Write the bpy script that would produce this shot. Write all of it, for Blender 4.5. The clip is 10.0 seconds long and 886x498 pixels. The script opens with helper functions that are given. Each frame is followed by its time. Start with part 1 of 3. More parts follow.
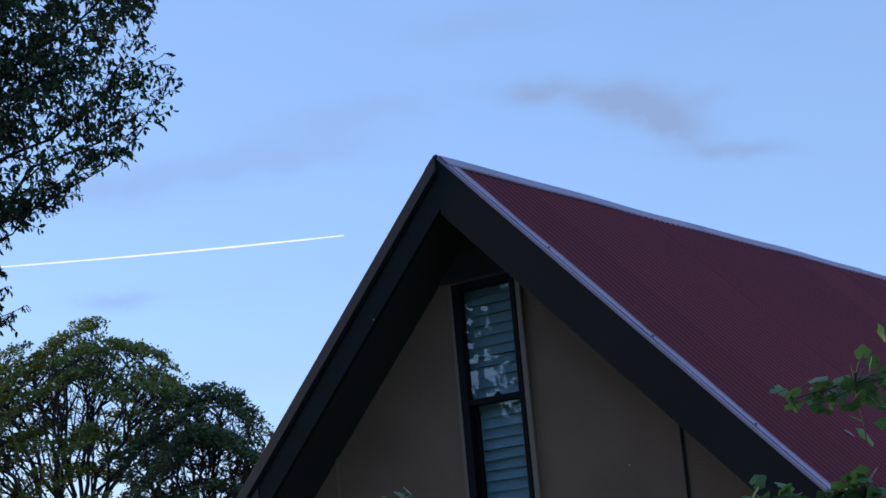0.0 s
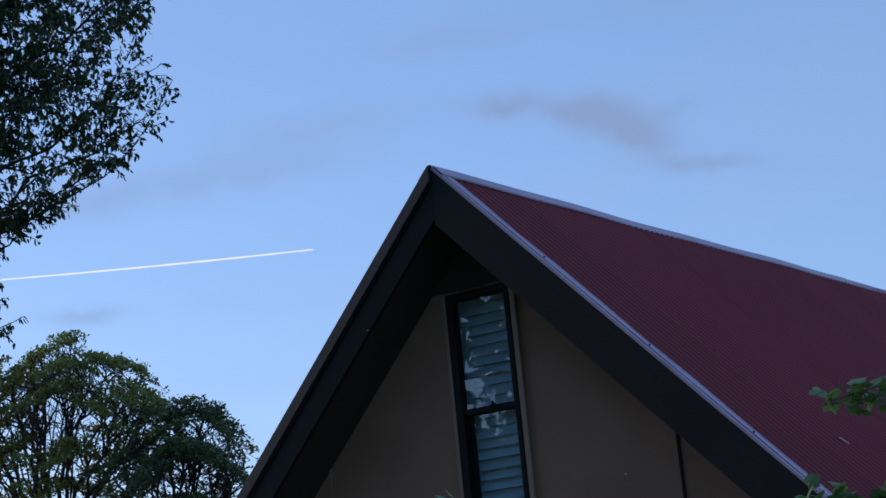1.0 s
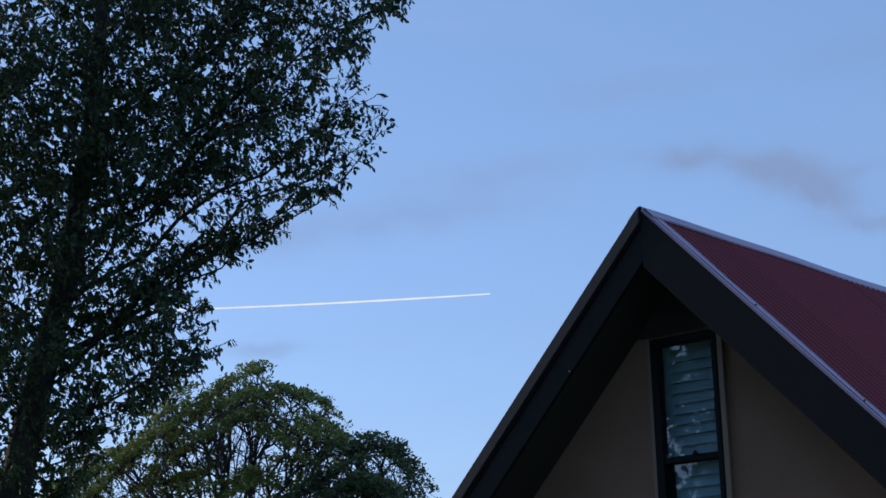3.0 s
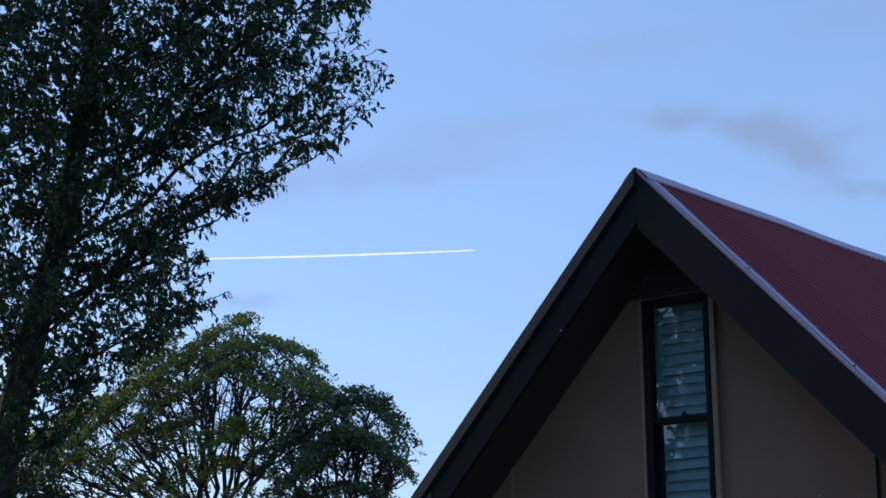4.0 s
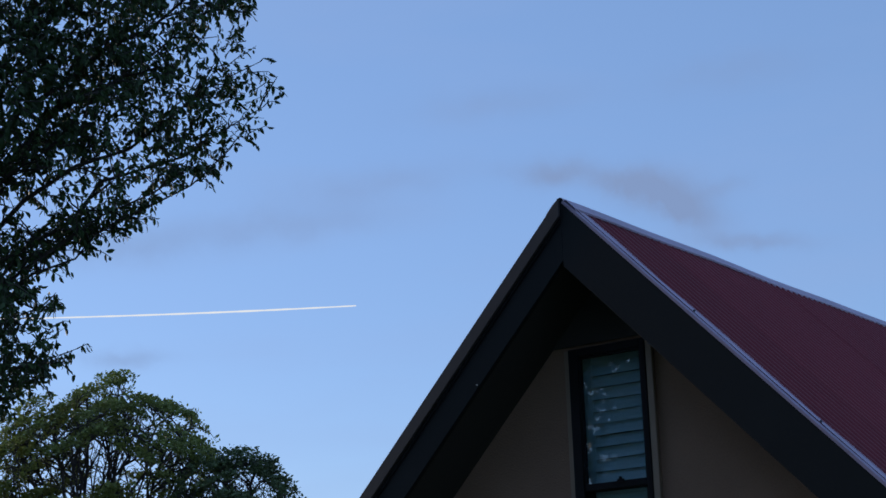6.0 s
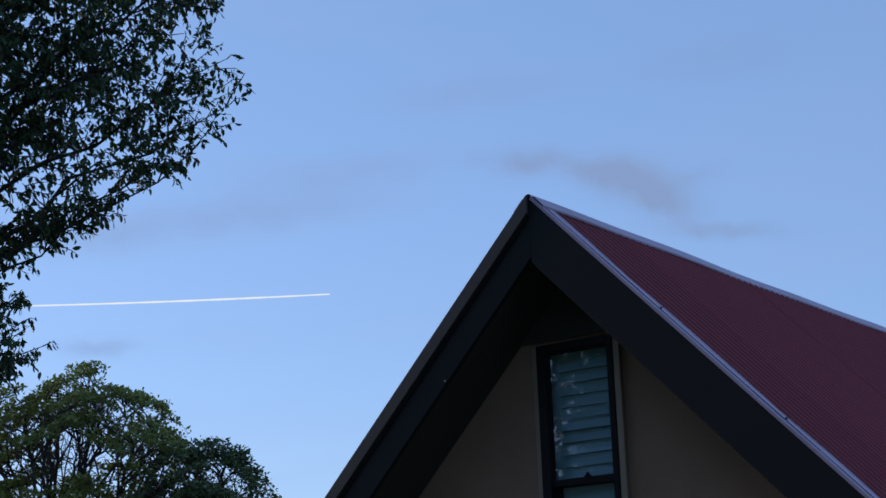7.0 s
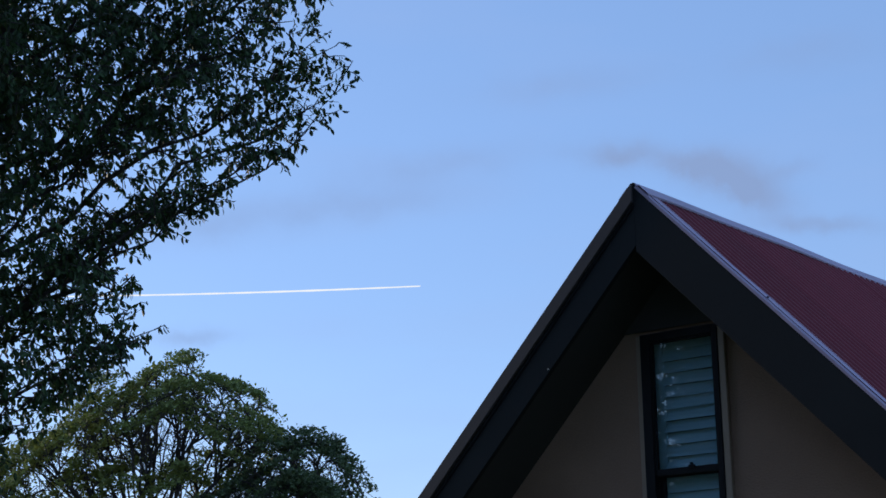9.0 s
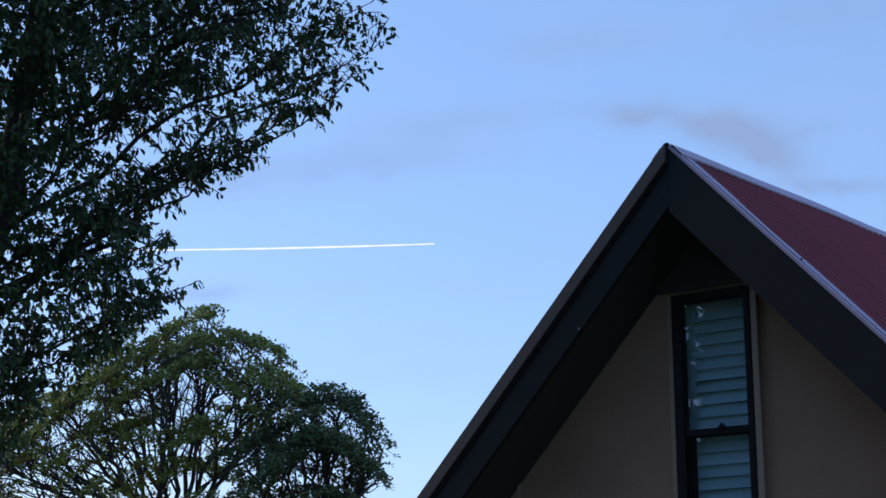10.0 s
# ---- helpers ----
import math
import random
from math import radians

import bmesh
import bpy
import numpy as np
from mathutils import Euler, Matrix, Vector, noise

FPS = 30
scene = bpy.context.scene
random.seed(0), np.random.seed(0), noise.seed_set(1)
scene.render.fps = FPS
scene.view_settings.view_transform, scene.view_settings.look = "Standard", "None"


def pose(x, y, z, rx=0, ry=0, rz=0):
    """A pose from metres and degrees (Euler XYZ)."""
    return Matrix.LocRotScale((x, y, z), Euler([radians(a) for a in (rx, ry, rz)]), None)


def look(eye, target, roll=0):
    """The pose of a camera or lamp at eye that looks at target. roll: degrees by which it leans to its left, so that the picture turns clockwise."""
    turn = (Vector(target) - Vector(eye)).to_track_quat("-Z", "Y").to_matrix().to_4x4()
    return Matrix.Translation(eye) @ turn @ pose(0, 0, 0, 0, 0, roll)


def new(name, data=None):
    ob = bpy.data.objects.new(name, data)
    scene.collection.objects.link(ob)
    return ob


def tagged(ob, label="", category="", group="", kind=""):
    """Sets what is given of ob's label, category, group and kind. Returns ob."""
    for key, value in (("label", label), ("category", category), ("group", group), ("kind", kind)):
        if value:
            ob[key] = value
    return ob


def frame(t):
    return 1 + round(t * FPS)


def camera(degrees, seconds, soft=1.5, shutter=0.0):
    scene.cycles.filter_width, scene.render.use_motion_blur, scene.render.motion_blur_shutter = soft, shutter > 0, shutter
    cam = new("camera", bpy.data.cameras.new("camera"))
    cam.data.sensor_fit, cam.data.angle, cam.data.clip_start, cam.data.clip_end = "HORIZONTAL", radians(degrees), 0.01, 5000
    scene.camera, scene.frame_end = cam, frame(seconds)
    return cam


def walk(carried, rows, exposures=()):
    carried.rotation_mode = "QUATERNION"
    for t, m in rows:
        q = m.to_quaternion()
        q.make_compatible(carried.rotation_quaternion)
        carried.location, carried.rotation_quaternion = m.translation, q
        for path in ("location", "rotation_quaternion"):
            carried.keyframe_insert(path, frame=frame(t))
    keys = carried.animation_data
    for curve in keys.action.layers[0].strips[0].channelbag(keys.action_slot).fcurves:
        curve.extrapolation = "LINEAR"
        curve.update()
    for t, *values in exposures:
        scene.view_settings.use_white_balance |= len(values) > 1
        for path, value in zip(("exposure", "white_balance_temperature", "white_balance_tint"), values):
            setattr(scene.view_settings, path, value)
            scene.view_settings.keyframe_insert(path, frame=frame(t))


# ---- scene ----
# ---------------------------------------------------------------- camera
cam = camera(29.36, 10.0, soft=1.6)
PATH = [
    (0, (5.982, -7.985, 1.532), (4.8109, -6.4233, 1.9694), -5.06),
    (0.5, (6.000, -8.034, 1.540), (4.8511, -6.4549, 1.9727), -4.62),
    (1, (5.861, -8.082, 1.523), (4.7226, -6.5007, 1.9726), -5.52),
    (1.5, (5.780, -8.084, 1.536), (4.6171, -6.5303, 2.0168), -4.11),
    (2, (5.696, -8.045, 1.531), (4.5039, -6.5259, 2.0519), -2.96),
    (2.5, (5.635, -8.044, 1.510), (4.3910, -6.5751, 2.0534), -2.25),
    (2.7, (5.645, -8.057, 1.515), (4.3780, -6.6045, 2.0496), -2.05),
    (3.8, (5.637, -8.157, 1.519), (4.3369, -6.7127, 1.9913), -0.70),
    (4, (5.615, -8.151, 1.520), (4.3305, -6.6896, 1.9840), -0.41),
    (4.2, (4.665, -7.206, 1.768), (3.4119, -5.7220, 2.2451), -0.85),
    (4.5, (4.654, -7.204, 1.773), (3.4126, -5.7097, 2.2501), -0.99),
    (5, (4.671, -7.197, 1.786), (3.4356, -5.6999, 2.2685), -1.72),
    (5.5, (4.672, -7.202, 1.770), (3.4717, -5.6856, 2.2809), -1.61),
    (6, (4.678, -7.217, 1.771), (3.5130, -5.6788, 2.2954), -1.94),
    (7.5, (4.724, -7.212, 1.819), (3.5828, -5.6492, 2.3222), -2.09),
    (8, (4.679, -7.233, 1.782), (3.5142, -5.6848, 2.2792), -1.78),
    (8.5, (4.666, -7.245, 1.774), (3.4692, -5.7221, 2.2731), -1.35),
    (9, (4.662, -7.264, 1.782), (3.4330, -5.7686, 2.2865), -0.94),
    (9.5, (4.646, -7.255, 1.802), (3.3903, -5.7768, 2.2912), -0.56),
    (10, (4.582, -7.315, 1.787), (3.3323, -5.8215, 2.2433), -0.23),
]
walk(cam, [(t, look(eye, target, roll)) for t, eye, target, roll in PATH], [(0, 0.15), (0.5, -0.05), (1, -0.06), (2, -0.17), (2.7, -0.17), (3.8, 0.08), (4, 0.1), (4.5, 0.08), (5.5, -0.05), (6, -0.2), (7.5, -0.05), (8.5, 0.0), (9, 0.0), (9.5, 0.05), (10, 0.16)])


# ---------------------------------------------------------------- sky and sun
def direction(azimuth, elevation):
    """A unit vector: azimuth in degrees to the left of +y, elevation in degrees."""
    a, e = radians(azimuth), radians(elevation)
    return Vector((-math.sin(a) * math.cos(e), math.cos(a) * math.cos(e), math.sin(e)))


SUN_AZ, SUN_EL = 91.0, 13.0
world = bpy.data.worlds.new("evening_sky")
scene.world = world
world.use_nodes = True
wn, wl = world.node_tree.nodes, world.node_tree.links
wn.clear()
w_out = wn.new("ShaderNodeOutputWorld")
w_bg = wn.new("ShaderNodeBackground")
w_bg.inputs["Strength"].default_value = 0.15
w_sky = wn.new("ShaderNodeTexSky")
w_sky.sky_type = "NISHITA"
w_sky.sun_disc = False
w_sky.sun_elevation = radians(SUN_EL)
w_sky.sun_rotation = radians(-SUN_AZ)
w_sky.air_density, w_sky.dust_density, w_sky.ozone_density = 1.0, 0.3, 2.0
w_co = wn.new("ShaderNodeTexCoord")
# thin streaky haze all over the sky
w_map = wn.new("ShaderNodeMapping")
w_map.inputs["Scale"].default_value = (3.0, 3.0, 12.0)
w_noise = wn.new("ShaderNodeTexNoise")
w_noise.inputs["Scale"].default_value = 1.7
w_noise.inputs["Detail"].default_value = 5.0
w_ramp = wn.new("ShaderNodeMapRange")
w_ramp.inputs["From Min"].default_value, w_ramp.inputs["From Max"].default_value = 0.48, 0.75
w_ramp.inputs["To Min"].default_value, w_ramp.inputs["To Max"].default_value = 0.0, 0.22
w_haze = wn.new("ShaderNodeMixRGB")
w_haze.inputs["Color2"].default_value = (2.3, 3.2, 5.4, 1)
wl.new(w_co.outputs["Generated"], w_map.inputs["Vector"])
wl.new(w_map.outputs["Vector"], w_noise.inputs["Vector"])
wl.new(w_noise.outputs["Fac"], w_ramp.inputs["Value"])
wl.new(w_ramp.outputs["Result"], w_haze.inputs["Fac"])
w_tint = wn.new("ShaderNodeMixRGB")
w_tint.blend_type = "MULTIPLY"
w_tint.inputs["Fac"].default_value = 1.0
w_tint.inputs["Color2"].default_value = (0.96, 1.0, 1.30, 1)
w_even = wn.new("ShaderNodeMixRGB")
w_even.inputs["Fac"].default_value = 0.45
w_even.inputs["Color2"].default_value = (2.18, 3.74, 6.65, 1)
wl.new(w_sky.outputs["Color"], w_tint.inputs["Color1"])
wl.new(w_tint.outputs["Color"], w_even.inputs["Color1"])
wl.new(w_even.outputs["Color"], w_haze.inputs["Color1"])
last = w_haze.outputs["Color"]
# small grey-lilac clouds: azimuth, elevation, half width, half height, slope, density
CLOUDS = [
    (33.1, 17.60, 1.25, 0.40, -0.05, 0.66),
    (31.0, 17.25, 1.2, 0.36, -0.12, 0.58),
    (29.3, 16.75, 1.25, 0.62, -0.25, 0.90),
    (28.2, 15.85, 1.0, 0.55, -0.40, 0.70),
    (26.4, 14.85, 1.5, 0.25, -0.10, 0.62),
    (27.2, 16.75, 0.7, 0.26, 0.25, 0.32),
    (42.6, 16.2, 3.2, 0.55, 0.06, 0.36),
    (39.5, 17.5, 2.6, 0.50, 0.08, 0.30),
    (48.0, 15.4, 2.6, 0.55, 0.05, 0.36),
    (48.2, 11.7, 1.2, 0.26, 0.00, 0.45),
    (35.0, 20.0, 2.6, 0.50, 0.05, 0.25),
    (26.5, 20.5, 2.0, 0.55, 0.05, 0.25),
]
w_edge = wn.new("ShaderNodeTexNoise")
w_edge.inputs["Scale"].default_value = 34.0
w_edge.inputs["Detail"].default_value = 5.0
w_edge.inputs["Roughness"].default_value = 0.6
wl.new(w_co.outputs["Generated"], w_edge.inputs["Vector"])


def sky_math(op, a, b=None):
    node = wn.new("ShaderNodeMath")
    node.operation = op
    for socket, value in zip(node.inputs, (a, b)):
        if value is None:
            continue
        if isinstance(value, (int, float)):
            socket.default_value = value
        else:
            wl.new(value, socket)
    return node.outputs[0]


# directions warped a little, so that cloud edges are ragged
w_shift = wn.new("ShaderNodeVectorMath")
w_shift.operation = "MULTIPLY_ADD"
wl.new(w_edge.outputs["Color"], w_shift.inputs[0])
w_shift.inputs[1].default_value = (0.024, 0.024, 0.016)
wl.new(w_co.outputs["Generated"], w_shift.inputs[2])


def sky_dot(vector):
    node = wn.new("ShaderNodeVectorMath")
    node.operation = "DOT_PRODUCT"
    wl.new(w_shift.outputs["Vector"], node.inputs[0])
    node.inputs[1].default_value = vector
    return node.outputs["Value"]


cover = 0.0
for az, el, half_w, half_h, slope, density in CLOUDS:
    ahead = (direction(az, el) + Vector((0.012, 0.012, 0.008))).normalized()
    side = Vector((ahead.y, -ahead.x, 0)).normalized()
    above = side.cross(ahead)
    u_axis, v_axis = side + above * slope, above - side * slope
    u = sky_math("DIVIDE", sky_dot(u_axis), math.sin(radians(half_w)))
    v = sky_math("DIVIDE", sky_dot(v_axis), math.sin(radians(half_h)))
    r2 = sky_math("ADD", sky_math("MULTIPLY", u, u), sky_math("MULTIPLY", v, v))
    front = sky_math("GREATER_THAN", sky_dot(ahead), 0.5)
    puff = sky_math("POWER", 2.718, sky_math("MULTIPLY", sky_math("MINIMUM", r2, 30.0), -0.8))
    cover = sky_math("ADD", cover, sky_math("MULTIPLY", sky_math("MULTIPLY", puff, density), front))
cover = sky_math("MULTIPLY", cover, sky_math("ADD", sky_math("MULTIPLY", w_edge.outputs["Fac"], 1.2), 0.35))
cover = sky_math("MINIMUM", cover, 0.85)
w_cloud = wn.new("ShaderNodeMixRGB")
w_cloud.inputs["Color2"].default_value = (1.72, 2.38, 4.0, 1)
wl.new(cover, w_cloud.inputs["Fac"])
wl.new(last, w_cloud.inputs["Color1"])
wl.new(w_cloud.outputs["Color"], w_bg.inputs["Color"])
wl.new(w_bg.outputs["Background"], w_out.inputs["Surface"])

sun_data = bpy.data.lights.new("sun", "SUN")
sun_data.energy, sun_data.angle, sun_data.color = 1.7, radians(13), (1.0, 0.84, 0.66)
sun = new("sun", sun_data)
sun.matrix_world = look(direction(SUN_AZ, SUN_EL) * 60, (0, 0, 0))


# ---------------------------------------------------------------- materials
def material(name, colour, rough=0.6, metallic=0.0, vary=0.15, scale=4.0, fine=60.0, bump=0.2, depth=0.002,
             stain=None, stain_amount=0.4, stretch=(1, 1, 1), island=0.0, per_object=0.0, translucent=0.0, specular=0.5):
    m = bpy.data.materials.new(name)
    m.use_nodes = True
    n, l = m.node_tree.nodes, m.node_tree.links
    n.clear()
    out, bsdf, co, mp = n.new("ShaderNodeOutputMaterial"), n.new("ShaderNodeBsdfPrincipled"), n.new("ShaderNodeTexCoord"), n.new("ShaderNodeMapping")
    mp.inputs["Scale"].default_value = stretch
    l.new(co.outputs["Object"], mp.inputs["Vector"])
    large, small = n.new("ShaderNodeTexNoise"), n.new("ShaderNodeTexNoise")
    large.inputs["Scale"].default_value, large.inputs["Detail"].default_value = scale, 6
    small.inputs["Scale"].default_value, small.inputs["Detail"].default_value = fine, 4
    for node in (large, small):
        l.new(mp.outputs["Vector"], node.inputs["Vector"])

    def combine(op, a, b):
        node = n.new("ShaderNodeMath")
        node.operation = op
        for socket, value in zip(node.inputs, (a, b)):
            if isinstance(value, (int, float)):
                socket.default_value = value
            else:
                l.new(value, socket)
        return node.outputs[0]

    shade = combine("ADD", combine("MULTIPLY", large.outputs["Fac"], 1.4 * vary), combine("MULTIPLY", small.outputs["Fac"], 0.8 * vary))
    shade = combine("ADD", shade, 1.0 - 1.1 * vary)
    if island:
        geo = n.new("ShaderNodeNewGeometry")
        shade = combine("ADD", shade, combine("MULTIPLY", combine("SUBTRACT", geo.outputs["Random Per Island"], 0.5), 2 * island))
    if per_object:
        info = n.new("ShaderNodeObjectInfo")
        shade = combine("ADD", shade, combine("MULTIPLY", combine("SUBTRACT", info.outputs["Random"], 0.5), 2 * per_object))
    tint = n.new("ShaderNodeVectorMath")
    tint.operation = "SCALE"
    tint.inputs[0].default_value = colour
    l.new(shade, tint.inputs["Scale"])
    colour_out = tint.outputs["Vector"]
    if stain:
        patch, rng, mix = n.new("ShaderNodeTexNoise"), n.new("ShaderNodeMapRange"), n.new("ShaderNodeMixRGB")
        patch.inputs["Scale"].default_value, patch.inputs["Detail"].default_value = scale * 0.6, 8
        l.new(mp.outputs["Vector"], patch.inputs["Vector"])
        rng.inputs["From Min"].default_value, rng.inputs["From Max"].default_value, rng.inputs["To Max"].default_value = 0.5, 0.72, stain_amount
        l.new(patch.outputs["Fac"], rng.inputs["Value"])
        l.new(rng.outputs["Result"], mix.inputs["Fac"])
        l.new(colour_out, mix.inputs["Color1"])
        mix.inputs["Color2"].default_value = (*stain, 1)
        colour_out = mix.outputs["Color"]
    l.new(colour_out, bsdf.inputs["Base Color"])
    bsdf.inputs["Metallic"].default_value = metallic
    bsdf.inputs["Specular IOR Level"].default_value = specular
    l.new(combine("ADD", combine("MULTIPLY", large.outputs["Fac"], 0.2), rough - 0.1), bsdf.inputs["Roughness"])
    if bump:
        b = n.new("ShaderNodeBump")
        b.inputs["Strength"].default_value, b.inputs["Distance"].default_value = bump, depth
        l.new(small.outputs["Fac"], b.inputs["Height"])
        l.new(b.outputs["Normal"], bsdf.inputs["Normal"])
    surface = bsdf.outputs["BSDF"]
    if translucent:
        tr, add = n.new("ShaderNodeBsdfTranslucent"), n.new("ShaderNodeMixShader")
        l.new(colour_out, tr.inputs["Color"])
        add.inputs["Fac"].default_value = translucent
        l.new(surface, add.inputs[1])
        l.new(tr.outputs["BSDF"], add.inputs[2])
        surface = add.outputs["Shader"]
    l.new(surface, out.inputs["Surface"])
    return m


def glass_material():
    m = bpy.data.materials.new("window_glass")
    m.use_nodes = True
    n, l = m.node_tree.nodes, m.node_tree.links
    n.clear()
    out, clear, gloss, mix = (n.new("ShaderNode" + k) for k in ("OutputMaterial", "BsdfTransparent", "BsdfGlossy", "MixShader"))
    clear.inputs["Color"].default_value = (0.95, 0.98, 0.98, 1)
    gloss.inputs["Roughness"].default_value = 0.0
    mix.inputs["Fac"].default_value = 0.085
    noise_node, bump = n.new("ShaderNodeTexNoise"), n.new("ShaderNodeBump")
    noise_node.inputs["Scale"].default_value = 5.0
    bump.inputs["Strength"].default_value, bump.inputs["Distance"].default_value = 0.02, 0.001
    l.new(noise_node.outputs["Fac"], bump.inputs["Height"])
    l.new(bump.outputs["Normal"], gloss.inputs["Normal"])
    l.new(clear.outputs["BSDF"], mix.inputs[1])
    l.new(gloss.outputs["BSDF"], mix.inputs[2])
    l.new(mix.outputs["Shader"], out.inputs["Surface"])
    return m


def glow_material(name, colour, strength):
    m = bpy.data.materials.new(name)
    m.use_nodes = True
    n, l = m.node_tree.nodes, m.node_tree.links
    n.clear()
    out, em = n.new("ShaderNodeOutputMaterial"), n.new("ShaderNodeEmission")
    em.inputs["Color"].default_value, em.inputs["Strength"].default_value = (*colour, 1), strength
    l.new(em.outputs["Emission"], out.inputs["Surface"])
    return m


M_ROOF = material("maroon_corrugated_steel", (0.215, 0.029, 0.041), 0.40, 0.0, 0.25, 2.0, 35, 0.1, 0.001, (0.18, 0.06, 0.06), 0.3, (0.3, 1, 0.3), per_object=0.09, specular=0.28)
M_CAP = material("lilac_grey_painted_steel", (0.40, 0.31, 0.42), 0.5, 0.0, 0.2, 3.0, 50, 0.1, 0.001, (0.27, 0.22, 0.27), 0.5)
M_TRIM = material("brown_painted_steel", (0.070, 0.056, 0.054), 0.55, 0.0, 0.25, 3.0, 40, 0.1, specular=0.3)
M_BARGE = material("charcoal_painted_timber", (0.017, 0.018, 0.019), 0.6, 0.0, 0.3, 2.0, 50, 0.25, 0.001, (0.026, 0.028, 0.030), 0.4, specular=0.15)
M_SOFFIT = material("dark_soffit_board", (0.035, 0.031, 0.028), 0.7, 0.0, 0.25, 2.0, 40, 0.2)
M_WALL = material("beige_textured_render", (0.275, 0.170, 0.120), 0.85, 0.0, 0.38, 2.0, 120, 0.9, 0.004, (0.20, 0.120, 0.085), 0.45, specular=0.2)
M_CASING = material("beige_painted_timber", (0.29, 0.21, 0.155), 0.6, 0.0, 0.2, 4, 60, 0.2, 0.001, (0.2, 0.15, 0.11), 0.35, (1, 1, 0.2))
M_FRAME = material("black_window_paint", (0.009, 0.009, 0.011), 0.5, 0.0, 0.2, 6, 70, 0.15, specular=0.15)
M_SLAT = material("pale_teal_blind_slat", (0.22, 0.37, 0.45), 0.5, 0.0, 0.12, 3, 50, 0.05, per_object=0.06)
M_ROOM = material("dark_room_lining", (0.06, 0.055, 0.05), 0.8, 0.0, 0.2, 2, 30, 0.1)
M_GLASS = glass_material()
M_SCREW = material("dark_screw_head", (0.05, 0.05, 0.06), 0.4, 0.6, 0.1, 20, 90, 0)
M_PALE = material("pale_chalky_paint", (0.55, 0.52, 0.48), 0.7, 0.0, 0.2, 20, 90, 0.1)
M_GROUND = material("short_grass_ground", (0.055, 0.085, 0.03), 0.9, 0.0, 0.5, 0.6, 9, 0.6, 0.03, (0.09, 0.07, 0.045), 0.5)
M_BARK = material("brown_grey_bark", (0.04, 0.033, 0.028), 0.85, 0.0, 0.4, 5, 45, 0.6, 0.01, (0.07, 0.064, 0.058), 0.4, (1, 1, 0.3))
M_BARK_FAR = material("grey_brown_far_bark", (0.060, 0.050, 0.046), 0.85, 0.0, 0.35, 3, 30, 0.5, 0.01, (0.11, 0.10, 0.09), 0.4, (1, 1, 0.3))
M_LEAF_NEAR = material("dark_glossy_fig_leaf", (0.044, 0.082, 0.028), 0.45, 0.0, 0.25, 1.2, 60, 0.1, 0.001, (0.075, 0.12, 0.028), 0.35, island=0.45, translucent=0.22, specular=0.32)
M_LEAF_FAR = material("mid_green_broad_leaf", (0.185, 0.225, 0.055), 0.5, 0.0, 0.3, 0.35, 20, 0.1, 0.002, (0.34, 0.31, 0.04), 0.8, island=0.35, translucent=0.3)
M_LEAF_DARK = material("dark_green_broad_leaf", (0.085, 0.125, 0.046), 0.5, 0.0, 0.3, 0.6, 20, 0.1, 0.002, (0.07, 0.10, 0.03), 0.4, island=0.35, translucent=0.22)
M_LEAF_VINE = material("fresh_green_lobed_leaf", (0.10, 0.20, 0.06), 0.45, 0.0, 0.25, 6, 80, 0.2, 0.001, (0.12, 0.2, 0.05), 0.4, island=0.25, translucent=0.35)
M_STEM = material("green_brown_stem", (0.10, 0.12, 0.06), 0.6, 0.0, 0.2, 8, 60, 0.2)
M_TRAIL = glow_material("sunlit_vapour", (0.93, 0.96, 1.0), 0.95)


# ---------------------------------------------------------------- mesh helpers
def mesh_object(name, verts, faces, mat, parent=None, label="", smooth=False):
    me = bpy.data.meshes.new(name)
    me.from_pydata([tuple(v) for v in verts], [], faces)
    me.materials.append(mat)
    if smooth:
        me.polygons.foreach_set("use_smooth", [True] * len(me.polygons))
    me.update()
    ob = new(name, me)
    if parent is not None:
        ob.parent = parent
    if label:
        ob["label"] = label
    return ob


def part(name, bm, mat, parent, label="", smooth=False):
    me = bpy.data.meshes.new(name)
    bmesh.ops.recalc_face_normals(bm, faces=bm.faces[:])
    bm.to_mesh(me)
    bm.free()
    me.materials.append(mat)
    if smooth:
        me.polygons.foreach_set("use_smooth", [True] * len(me.polygons))
    ob = new(name, me)
    ob.parent = parent
    if label:
        ob["label"] = label
    return ob


def box(bm, x0, x1, y0, y1, z0, z1, bevel=0.0):
    made = bmesh.ops.create_cube(bm, size=1, matrix=Matrix.LocRotScale(((x0 + x1) / 2, (y0 + y1) / 2, (z0 + z1) / 2), None, (x1 - x0, y1 - y0, z1 - z0)))
    if bevel:
        edges = list({e for v in made["verts"] for e in v.link_edges})
        bmesh.ops.bevel(bm, geom=edges, offset=bevel, segments=2, affect="EDGES", profile=0.5)


def prism(bm, outline, y0, y1, bevel=0.0):
    """A slab from an outline of (x, z), between y0 and y1."""
    face = bm.faces.new([bm.verts.new((x, y0, z)) for x, z in outline])
    made = bmesh.ops.extrude_face_region(bm, geom=[face])
    moved = [g for g in made["geom"] if isinstance(g, bmesh.types.BMVert)]
    bmesh.ops.translate(bm, verts=moved, vec=(0, y1 - y0, 0))
    if bevel:
        edges = list({e for v in moved + list(face.verts) for e in v.link_edges})
        bmesh.ops.bevel(bm, geom=edges, offset=bevel, segments=1, affect="EDGES")


